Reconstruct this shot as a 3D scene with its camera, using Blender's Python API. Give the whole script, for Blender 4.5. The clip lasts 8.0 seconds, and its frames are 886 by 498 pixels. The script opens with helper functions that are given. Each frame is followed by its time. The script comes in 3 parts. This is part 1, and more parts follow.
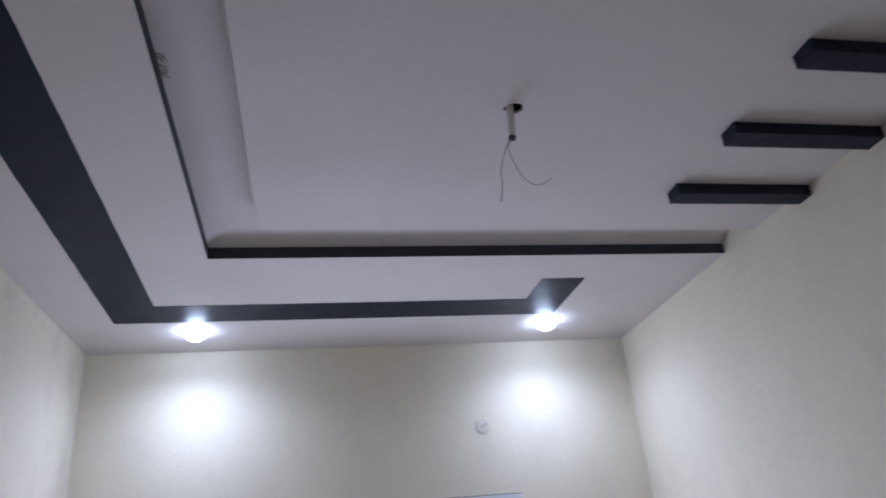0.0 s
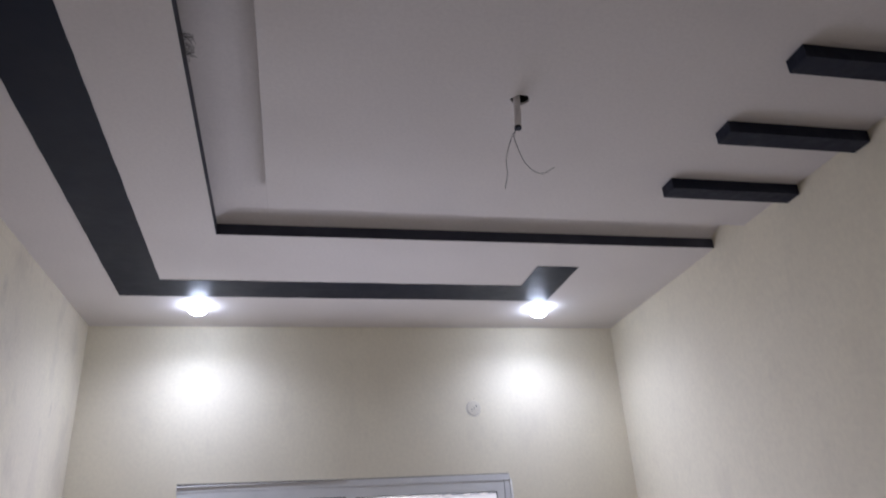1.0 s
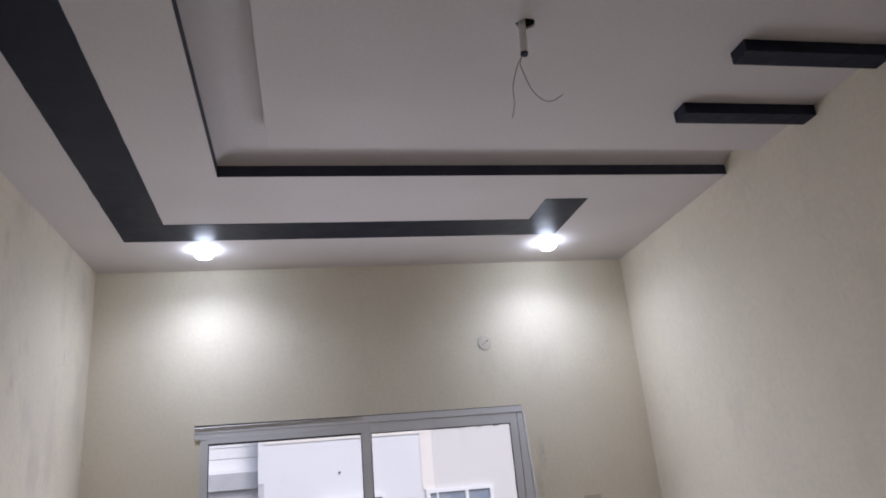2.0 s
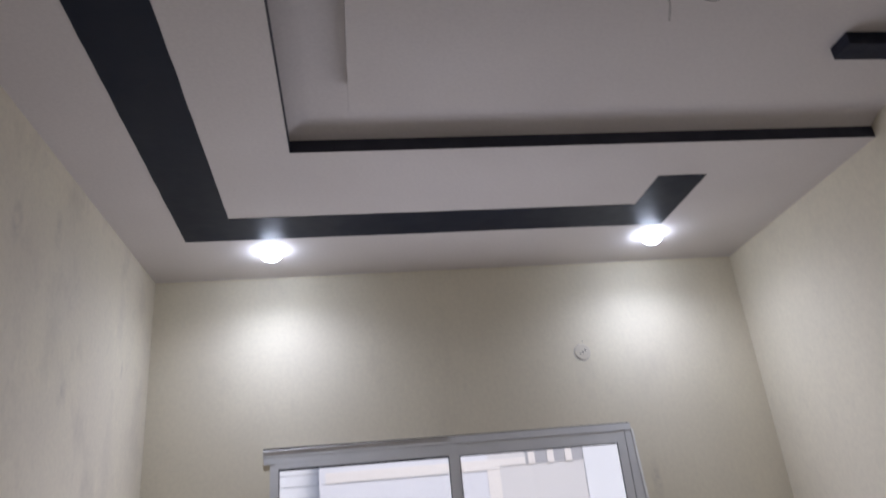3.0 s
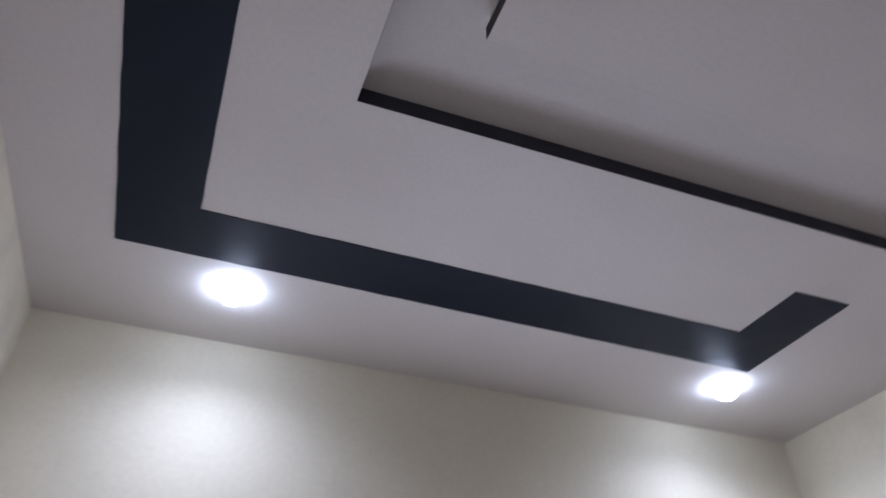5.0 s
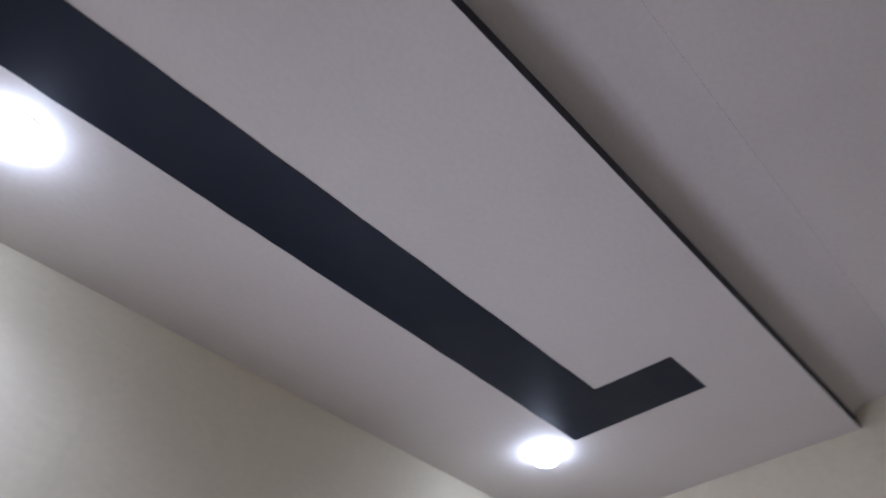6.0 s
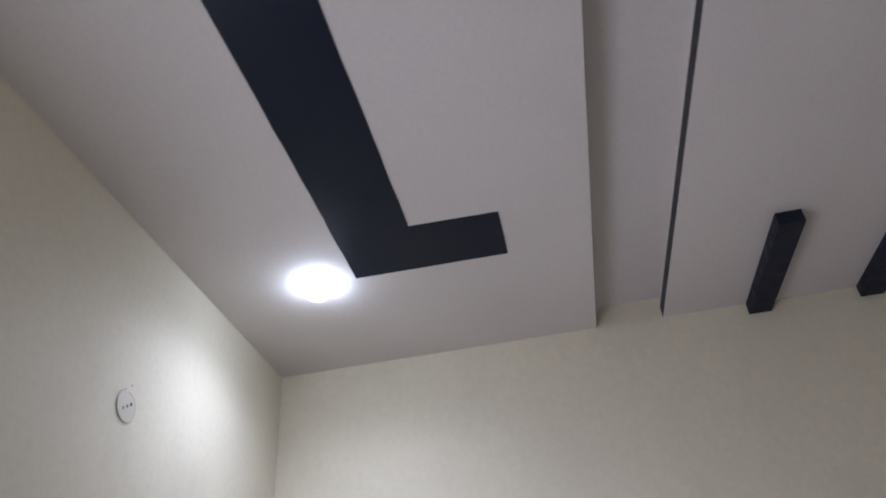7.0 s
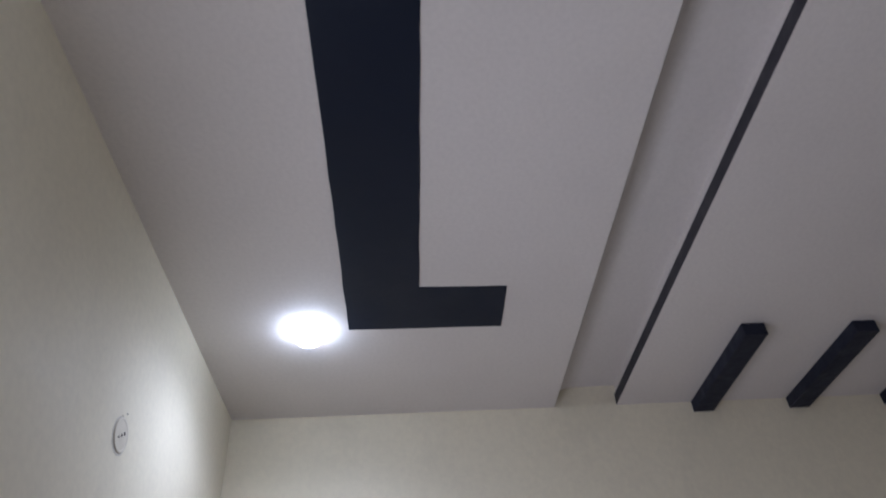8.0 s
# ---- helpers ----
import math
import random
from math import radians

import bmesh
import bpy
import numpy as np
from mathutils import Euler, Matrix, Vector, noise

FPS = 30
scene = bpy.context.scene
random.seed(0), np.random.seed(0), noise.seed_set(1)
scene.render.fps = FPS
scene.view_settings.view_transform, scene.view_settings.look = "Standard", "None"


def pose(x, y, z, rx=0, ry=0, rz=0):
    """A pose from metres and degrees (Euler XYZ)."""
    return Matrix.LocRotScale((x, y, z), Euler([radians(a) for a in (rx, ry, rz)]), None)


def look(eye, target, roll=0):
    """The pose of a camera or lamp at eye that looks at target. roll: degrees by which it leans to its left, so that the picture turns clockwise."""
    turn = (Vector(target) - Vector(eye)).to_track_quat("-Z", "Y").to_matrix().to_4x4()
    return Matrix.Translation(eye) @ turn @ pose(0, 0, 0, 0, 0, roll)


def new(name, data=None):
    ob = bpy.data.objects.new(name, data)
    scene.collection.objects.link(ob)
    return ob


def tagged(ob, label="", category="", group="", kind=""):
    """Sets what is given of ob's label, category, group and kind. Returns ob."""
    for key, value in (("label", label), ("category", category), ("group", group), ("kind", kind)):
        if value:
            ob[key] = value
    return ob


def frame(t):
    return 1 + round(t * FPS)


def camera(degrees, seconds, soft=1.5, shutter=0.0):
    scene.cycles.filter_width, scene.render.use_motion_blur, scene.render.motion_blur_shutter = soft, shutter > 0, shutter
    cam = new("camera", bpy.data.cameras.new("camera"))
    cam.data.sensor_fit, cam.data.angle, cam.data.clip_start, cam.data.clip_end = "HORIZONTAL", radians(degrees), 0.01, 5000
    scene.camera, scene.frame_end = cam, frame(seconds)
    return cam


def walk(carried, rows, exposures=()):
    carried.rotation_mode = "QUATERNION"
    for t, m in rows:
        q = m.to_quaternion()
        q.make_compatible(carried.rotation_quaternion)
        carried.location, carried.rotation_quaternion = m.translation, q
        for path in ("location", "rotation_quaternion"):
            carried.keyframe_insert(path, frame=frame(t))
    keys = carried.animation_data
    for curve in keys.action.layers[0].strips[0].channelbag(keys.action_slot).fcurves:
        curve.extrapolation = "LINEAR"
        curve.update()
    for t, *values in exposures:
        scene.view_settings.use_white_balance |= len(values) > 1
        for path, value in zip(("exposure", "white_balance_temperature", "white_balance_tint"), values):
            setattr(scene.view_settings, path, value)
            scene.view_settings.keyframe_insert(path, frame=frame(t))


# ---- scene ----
cam = camera(64.7, 8.0, soft=1.85, shutter=0.35)
PATH = [
    (0, (1.351, -4.435, 1.688), (1.725, -2.662, 2.535), -5.5),
    (0.3, (1.316, -4.38, 1.712), (1.584, -2.588, 2.557), -6.5),
    (0.5, (1.322, -4.369, 1.688), (1.582, -2.565, 2.511), -5.6),
    (0.7, (1.299, -4.386, 1.667), (1.62, -2.606, 2.519), -6.0),
    (1, (1.28, -4.519, 1.615), (1.681, -2.739, 2.435), -3.7),
    (1.2, (1.297, -4.547, 1.601), (1.711, -2.721, 2.304), -4.5),
    (2.3, (1.277, -4.33, 1.642), (1.647, -2.473, 2.285), -5.7),
    (2.5, (1.272, -4.183, 1.624), (1.59, -2.314, 2.261), -5.8),
    (2.7, (1.248, -4.078, 1.588), (1.487, -2.202, 2.237), -5.8),
    (3, (1.127, -3.9, 1.579), (1.383, -2.075, 2.355), -5.6),
    (3.3, (1.018, -3.746, 1.602), (1.386, -1.982, 2.471), -5.9),
    (3.5, (0.952, -3.631, 1.656), (1.35, -1.875, 2.527), -5.4),
    (3.7, (0.925, -3.486, 1.629), (1.321, -1.74, 2.521), -6.2),
    (4, (0.866, -3.268, 1.646), (1.048, -1.579, 2.701), -5.2),
    (4.2, (0.818, -3.131, 1.683), (0.989, -1.441, 2.738), -4.7),
    (5.3, (0.656, -2.337, 1.657), (1.321, -1.039, 3.025), 0.9),
    (5.5, (0.639, -2.162, 1.679), (1.351, -0.959, 3.109), 0.8),
    (5.7, (0.658, -2.078, 1.728), (1.466, -0.891, 3.124), 3.3),
    (6, (0.649, -1.822, 1.714), (1.706, -0.871, 3.121), -0.5),
    (6.3, (0.643, -1.597, 1.727), (1.925, -0.936, 3.109), -2.5),
    (6.5, (0.672, -1.477, 1.76), (2.077, -0.963, 3.088), -1.8),
    (6.7, (0.707, -1.357, 1.729), (2.192, -0.952, 3.006), -1.7),
    (7, (0.787, -1.165, 1.707), (2.404, -0.935, 2.861), -5.3),
    (7.3, (0.796, -1.018, 1.695), (2.43, -0.86, 2.838), -1.7),
    (7.5, (0.796, -0.9, 1.711), (2.423, -0.883, 2.874), -2.6),
    (7.7, (0.702, -0.838, 1.727), (2.305, -0.908, 2.922), -4.5),
    (8, (0.69, -0.748, 1.707), (2.231, -0.866, 2.976), -4.3),
]
walk(cam, [(t, look(eye, target, roll)) for t, eye, target, roll in PATH],
     exposures=[(0.0, 0.48, 5320, 14), (0.5, 0.42, 5660, 14), (1.0, 0.44, 5820, 14), (2.5, 0.16, 6030, 13), (4.0, 0.15, 5880, 12.5), (5.5, 0.13, 5600, 14.5), (6.0, 0.11, 5740, 14),
                (6.5, 0.17, 5990, 12), (7.0, 0.2, 5860, 11.5), (7.5, 0.12, 5760, 9.5), (8.0, 0.11, 5740, 10.5)])

# ---- daylight ----
world = bpy.data.worlds.new("world")
scene.world = world
world.use_nodes = True
wn = world.node_tree.nodes
sky = wn.new("ShaderNodeTexSky")
sky.sky_type, sky.sun_disc = "NISHITA", False
sky.sun_elevation, sky.sun_rotation = radians(48), radians(160)
sky.dust_density, sky.air_density, sky.ozone_density = 2.0, 1.0, 1.0
wn["Background"].inputs["Strength"].default_value = 0.15
world.node_tree.links.new(sky.outputs[0], wn["Background"].inputs["Color"])
sun = new("sun", bpy.data.lights.new("sun", "SUN"))
sun.data.energy, sun.data.angle, sun.data.color = 2.0, radians(20), (1.0, 0.97, 0.94)
sun.matrix_world = look((1.7, -4.7, 5.5), (0, 0, 0))

# room: left wall x=0, right wall x=W, window wall y=0, ceilings at Z
W, BACK = 3.5, -6.2
Z, ZUP = 3.1, 3.195
SPOTS = [(0.697, -0.40), (2.818, -0.41)]
WIN = (0.648, 2.632, 0.92, 2.102)

# the sky's light in the window's opening
day = new("window_daylight", bpy.data.lights.new("window_daylight", "AREA"))
day.data.shape, day.data.size, day.data.size_y = "RECTANGLE", WIN[1] - WIN[0] - 0.12, WIN[3] - WIN[2] - 0.14
day.data.energy, day.data.color = 16.0, (0.92, 0.90, 1.0)
day.matrix_world = look(((WIN[0] + WIN[1]) / 2, -0.03, (WIN[2] + WIN[3]) / 2), ((WIN[0] + WIN[1]) / 2, -3.0, (WIN[2] + WIN[3]) / 2))


# ---- materials ----
def material(name, base, rough=0.6, metal=0.0, second=None, scale=3.0, amount=0.5, fine=60.0, bump=0.1, depth=0.002, spec=0.5,
             low=0.4, high=0.7, coat=0.0, smudge=0.0, smudge_from=0.56, stains=()):
    """A painted, plastered or metal surface: two scales of colour variation and a fine relief, in metres of the world."""
    m = bpy.data.materials.new(name)
    m.use_nodes = True
    n, link = m.node_tree.nodes, m.node_tree.links.new
    b = n["Principled BSDF"]
    b.inputs["Metallic"].default_value, b.inputs["Specular IOR Level"].default_value = metal, spec
    b.inputs["Coat Weight"].default_value = coat
    pos = n.new("ShaderNodeNewGeometry").outputs["Position"]

    def noise_of(s, detail, roughness=0.55):
        t = n.new("ShaderNodeTexNoise")
        t.inputs["Scale"].default_value, t.inputs["Detail"].default_value, t.inputs["Roughness"].default_value = s, detail, roughness
        link(pos, t.inputs["Vector"])
        return t.outputs["Fac"]

    def ramped(fac, a, c, lo=0.0, hi=1.0):
        r = n.new("ShaderNodeMapRange")
        r.inputs["From Min"].default_value, r.inputs["From Max"].default_value = a, c
        r.inputs["To Min"].default_value, r.inputs["To Max"].default_value = lo, hi
        link(fac, r.inputs["Value"])
        return r.outputs["Result"]

    def mix(fac, a, c):
        x = n.new("ShaderNodeMix")
        x.data_type = "RGBA"
        link(fac, x.inputs["Factor"])
        for i, v in ((6, a), (7, c)):
            if isinstance(v, tuple):
                x.inputs[i].default_value = (*v, 1)
            else:
                link(v, x.inputs[i])
        return x.outputs[2]

    second = second or tuple(c * 0.85 for c in base)
    large = mix(ramped(noise_of(scale, 5), low, high, 0.0, amount), base, second)
    grain = mix(ramped(noise_of(fine, 3), 0.35, 0.7, 0.0, 0.25 * amount), large, tuple(c * 0.8 for c in second))
    if smudge:
        mp = n.new("ShaderNodeMapping")
        mp.inputs["Scale"].default_value = (1.0, 1.0, 0.65)
        link(pos, mp.inputs["Vector"])
        t = n.new("ShaderNodeTexNoise")
        t.inputs["Scale"].default_value, t.inputs["Detail"].default_value, t.inputs["Roughness"].default_value = 3.4, 8, 0.65
        link(mp.outputs["Vector"], t.inputs["Vector"])
        grain = mix(ramped(t.outputs["Fac"], smudge_from, smudge_from + 0.22, 0.0, smudge), grain, tuple(c * f for c, f in zip(second, (0.74, 0.74, 0.76))))
    for centre, radii, strength in stains:
        off = n.new("ShaderNodeVectorMath")
        off.operation, off.inputs[1].default_value = "SUBTRACT", centre
        link(pos, off.inputs[0])
        fit = n.new("ShaderNodeVectorMath")
        fit.operation, fit.inputs[1].default_value = "DIVIDE", radii
        link(off.outputs["Vector"], fit.inputs[0])
        far = n.new("ShaderNodeVectorMath")
        far.operation = "LENGTH"
        link(fit.outputs["Vector"], far.inputs[0])
        patchy = n.new("ShaderNodeMath")
        patchy.operation = "MULTIPLY"
        link(ramped(far.outputs["Value"], 1.0, 0.15, 0.0, strength), patchy.inputs[0])
        link(ramped(noise_of(14.0, 5, 0.7), 0.35, 0.62), patchy.inputs[1])
        grain = mix(patchy.outputs["Value"], grain, (0.30, 0.28, 0.27))
    link(grain, b.inputs["Base Color"])
    link(ramped(noise_of(scale * 2.3, 4), 0.3, 0.7, rough * 0.9, min(1.0, rough * 1.15)), b.inputs["Roughness"])
    if bump:
        k = n.new("ShaderNodeBump")
        k.inputs["Strength"].default_value, k.inputs["Distance"].default_value = bump, depth
        link(noise_of(fine, 6, 0.6), k.inputs["Height"])
        k2 = n.new("ShaderNodeBump")
        k2.inputs["Strength"].default_value, k2.inputs["Distance"].default_value = bump * 1.5, depth * 6
        link(noise_of(scale * 1.7, 3), k2.inputs["Height"])
        link(k.outputs["Normal"], k2.inputs["Normal"])
        link(k2.outputs["Normal"], b.inputs["Normal"])
    return m


def glowing(name, colour, strength):
    m = bpy.data.materials.new(name)
    m.use_nodes = True
    b = m.node_tree.nodes["Principled BSDF"]
    b.inputs["Base Color"].default_value = (0.9, 0.9, 0.9, 1)
    b.inputs["Emission Color"].default_value, b.inputs["Emission Strength"].default_value = (*colour, 1), strength
    return m


def clear_glass(name, tint, rough=0.0):
    m = bpy.data.materials.new(name)
    m.use_nodes = True
    b = m.node_tree.nodes["Principled BSDF"]
    b.inputs["Base Color"].default_value, b.inputs["Roughness"].default_value = (*tint, 1), rough
    b.inputs["Transmission Weight"].default_value, b.inputs["IOR"].default_value = 1.0, 1.45
    return m


# Base lifted above the left wall's cream to brighten the dim front wall.
WALL = material("cream_emulsion", (0.83, 0.765, 0.612), 0.72, second=(0.765, 0.70, 0.565), scale=1.3, amount=0.9, fine=45, bump=0.14, depth=0.0015, spec=0.3, smudge=0.35,
                stains=[((2.735, 0.0, 1.80), (0.035, 0.2, 0.13), 0.45), ((2.70, 0.0, 1.60), (0.03, 0.2, 0.16), 0.3)])
# Same cream paint as WALL plus stains; base kept darker for how light falls.
WALL_STAINED_DIM = material("stained_dim_cream_emulsion", (0.77, 0.705, 0.562), 0.72, second=(0.70, 0.635, 0.525), scale=1.6, amount=1.0, fine=45, bump=0.14, depth=0.0015, spec=0.3, smudge=0.6, smudge_from=0.5,
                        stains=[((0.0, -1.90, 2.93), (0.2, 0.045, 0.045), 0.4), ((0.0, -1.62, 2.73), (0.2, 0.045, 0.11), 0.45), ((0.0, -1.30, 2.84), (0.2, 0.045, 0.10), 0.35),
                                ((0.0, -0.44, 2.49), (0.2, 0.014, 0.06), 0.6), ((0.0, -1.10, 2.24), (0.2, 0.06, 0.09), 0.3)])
CEIL = material("white_gypsum_paint", (0.708, 0.660, 0.636), 0.7, second=(0.648, 0.602, 0.582), scale=1.1, amount=0.9, fine=70, bump=0.08, depth=0.001)
BLACK = material("black_enamel", (0.006, 0.0105, 0.025), 0.42, second=(0.009, 0.013, 0.028), scale=4, amount=0.8, fine=90, bump=0.15, depth=0.0012, spec=0.18)
BLACK_MATT = material("black_matt_paint", (0.008, 0.011, 0.027), 0.6, second=(0.014, 0.017, 0.034), scale=9, amount=0.8, fine=160, bump=0.4, depth=0.002, spec=0.3)
# Lighter copy of the matt black, raised to brighten the dim lip in its colour.
LIP_BLACK = material("lightened_black_paint", (0.040, 0.042, 0.060), 0.6, second=(0.055, 0.057, 0.078), scale=7, amount=0.8, fine=140, bump=0.4, depth=0.002, spec=0.3)
EDGE = material("dark_grey_paint", (0.034, 0.032, 0.041), 0.65, second=(0.048, 0.045, 0.056), scale=8, amount=0.8, fine=120, bump=0.3, depth=0.002, spec=0.3)
FLOOR = material("pale_floor_tile", (0.56, 0.53, 0.495), 0.25, second=(0.50, 0.47, 0.44), scale=2, amount=0.6, fine=30, bump=0.03)
ALU = material("grey_aluminium", (0.73, 0.725, 0.73), 0.42, metal=0.0, second=(0.65, 0.645, 0.65), scale=5, amount=0.6, fine=120, bump=0.06, depth=0.0006)
SEAL = material("black_rubber", (0.03, 0.03, 0.032), 0.6, scale=20, bump=0.1)
JOINT_SHADE = material("dark_joint_shade", (0.07, 0.058, 0.05), 0.9, scale=14, bump=0.3, depth=0.002)
CAULK = material("white_sealant", (0.94, 0.93, 0.91), 0.5, scale=14, bump=0.3, depth=0.002)
PVC = material("white_pvc", (0.86, 0.83, 0.83), 0.4, second=(0.78, 0.75, 0.74), scale=30, amount=0.7, bump=0.05)
WIRE = material("grey_wire", (0.13, 0.125, 0.125), 0.5, scale=30, bump=0.0)
COBWEB = material("dusty_thread", (0.12, 0.115, 0.11), 0.9, scale=30, bump=0.0)
COVER = material("ivory_plastic", (0.74, 0.685, 0.575), 0.35, second=(0.64, 0.59, 0.50), scale=20, amount=0.6, bump=0.05)
COVER_SHADE = material("grey_cover_shade", (0.62, 0.575, 0.50), 0.8, scale=30, bump=0.2)
SCREW = material("dark_screw", (0.03, 0.027, 0.025), 0.5, metal=0.5, scale=40, bump=0.2)
# Near-black that puts the shade of small holes into the colour.
HOLE_SHADE = material("dark_hole_shade", (0.02, 0.019, 0.018), 0.9, scale=20, bump=0.3)
PLATE = material("beige_plastic", (0.62, 0.55, 0.47), 0.4, second=(0.55, 0.48, 0.41), scale=15, amount=0.6, bump=0.05)
CHROME = material("bright_trim", (0.85, 0.85, 0.85), 0.18, metal=1.0, scale=20, bump=0.0)
LED = glowing("led_diffuser", (0.80, 0.87, 1.0), 32.0)
GLASS = clear_glass("window_glass", (0.985, 0.98, 0.99))
FACADE = material("pale_facade_paint", (0.74, 0.715, 0.72), 0.8, second=(0.69, 0.66, 0.66), scale=0.8, amount=0.6, fine=25, bump=0.2, depth=0.004)
FACADE_BAY = material("greige_facade_paint", (0.69, 0.645, 0.61), 0.8, second=(0.64, 0.60, 0.57), scale=0.8, amount=0.6, fine=25, bump=0.2, depth=0.004)
EAVES_SHADE = material("grey_eaves_shade", (0.42, 0.40, 0.40), 0.8, scale=1.5, bump=0.2)
LEAF = material("pale_green_leaf", (0.30, 0.35, 0.24), 0.5, second=(0.28, 0.34, 0.2), scale=9, amount=0.9, fine=60, bump=0.1)
BARK = material("grey_bark", (0.16, 0.13, 0.1), 0.9, scale=20, bump=0.4)
FACADE_CREAM = material("cream_facade_paint", (0.82, 0.75, 0.68), 0.8, second=(0.76, 0.69, 0.63), scale=0.9, amount=0.6, fine=25, bump=0.15, depth=0.003)
FACADE_WHITE = material("white_facade_paint", (0.80, 0.78, 0.77), 0.75, second=(0.74, 0.72, 0.715), scale=1.1, amount=0.6, fine=25, bump=0.15, depth=0.003)
CONCRETE = material("bare_concrete", (0.5, 0.49, 0.5), 0.85, second=(0.38, 0.37, 0.38), scale=1.6, amount=0.9, fine=30, bump=0.4, depth=0.004)
DARKGLASS = material("tinted_pane", (0.20, 0.24, 0.32), 0.08, second=(0.36, 0.38, 0.39), scale=2.5, amount=0.8, fine=8, bump=0.0, spec=0.8)
CURTAIN = material("drawn_blind", (0.35, 0.34, 0.33), 0.8, scale=6, bump=0.2)
CEMENT = material("pinkish_cement", (0.55, 0.52, 0.53), 0.85, second=(0.46, 0.44, 0.45), scale=1.4, amount=0.8, fine=30, bump=0.3, depth=0.004)
GROUND = material("dusty_ground", (0.32, 0.29, 0.25), 0.9, second=(0.22, 0.2, 0.18), scale=0.7, amount=0.8, fine=12, bump=0.4, depth=0.01)


# ---- builders ----
def mesh_of(name, bm, mat, bevel=0.0, smooth=False):
    if bevel:
        bmesh.ops.bevel(bm, geom=[e for e in bm.edges if len(e.link_faces) == 2 and e.calc_face_angle(0) > 0.5],
                        offset=bevel, segments=2, affect="EDGES", profile=0.6)
    bmesh.ops.recalc_face_normals(bm, faces=bm.faces)
    if smooth:
        for f in bm.faces:
            f.smooth = True
    me = bpy.data.meshes.new(name)
    bm.to_mesh(me)
    bm.free()
    me.materials.append(mat)
    return me


def part(name, bm, mat, parent=None, label="", bevel=0.0, smooth=False):
    ob = new(name, mesh_of(name, bm, mat, bevel, smooth))
    ob.parent = parent
    return tagged(ob, label)


def empty(name, at, label="", category="", group="", kind=""):
    ob = new(name)
    ob.location = at
    bpy.context.view_layer.update()
    ob.empty_display_size = 0.05
    return tagged(ob, label, category, group, kind)


def under(parent, *obs):
    """Parents parts that were built in world coordinates."""
    for o in obs:
        o.parent = parent
        o.matrix_parent_inverse = Matrix.Translation(parent.location).inverted()


def box(x0, x1, y0, y1, z0, z1, bm=None):
    bm = bm or bmesh.new()
    v = [bm.verts.new(p) for p in ((x0, y0, z0), (x1, y0, z0), (x1, y1, z0), (x0, y1, z0), (x0, y0, z1), (x1, y0, z1), (x1, y1, z1), (x0, y1, z1))]
    for f in ((0, 3, 2, 1), (4, 5, 6, 7), (0, 1, 5, 4), (1, 2, 6, 5), (2, 3, 7, 6), (3, 0, 4, 7)):
        bm.faces.new([v[i] for i in f])
    return bm


def plate(outer, holes, place):
    """A plate with openings: loops of (u, v), place(u, v, side) gives the point on side 0 or 1."""
    from mathutils.geometry import tessellate_polygon
    loops = [outer, *holes]
    tris = tessellate_polygon([[Vector((u, v, 0)) for u, v in loop] for loop in loops])
    flat = [p for loop in loops for p in loop]
    bm = bmesh.new()
    sides = [[bm.verts.new(place(u, v, s)) for u, v in flat] for s in (0, 1)]
    for a, b, c in tris:
        for s in (0, 1):
            try:
                bm.faces.new((sides[s][a], sides[s][b], sides[s][c]))
            except ValueError:
                pass
    k = 0
    for loop in loops:
        for i in range(len(loop)):
            a, b = k + i, k + (i + 1) % len(loop)
            bm.faces.new((sides[0][a], sides[0][b], sides[1][b], sides[1][a]))
        k += len(loop)
    return bm


def flat_plate(outer, holes, z0, z1):
    return plate(outer, holes, lambda u, v, s: (u, v, (z0, z1)[s]))


def rect(x0, x1, y0, y1):
    return [(x0, y0), (x1, y0), (x1, y1), (x0, y1)]


def ring(cx, cy, r, n=32, wobble=0.0, sx=1.0):
    rnd = random.Random(round(cx * 1000))
    return [(cx + sx * r * (1 + wobble * rnd.uniform(-1, 1)) * math.cos(2 * math.pi * i / n),
             cy + r * (1 + wobble * rnd.uniform(-1, 1)) * math.sin(2 * math.pi * i / n)) for i in range(n)]


def lathe(profile, n=32, at=(0, 0, 0), axis="z"):
    """A turned body from (radius, height) pairs."""
    bm = bmesh.new()
    rows = []
    for r, h in profile:
        row = []
        for i in range(n):
            a = 2 * math.pi * i / n
            p = (r * math.cos(a), r * math.sin(a), h)
            if axis == "y":
                p = (p[0], p[2], p[1])
            row.append(bm.verts.new((at[0] + p[0], at[1] + p[1], at[2] + p[2])))
        rows.append(row)
    for a, b in zip(rows, rows[1:]):
        for i in range(n):
            j = (i + 1) % n
            bm.faces.new((a[i], a[j], b[j], b[i]))
    if profile[0][0] > 0:
        bm.faces.new(rows[0])
    if profile[-1][0] > 0:
        bm.faces.new(rows[-1])
    return bm


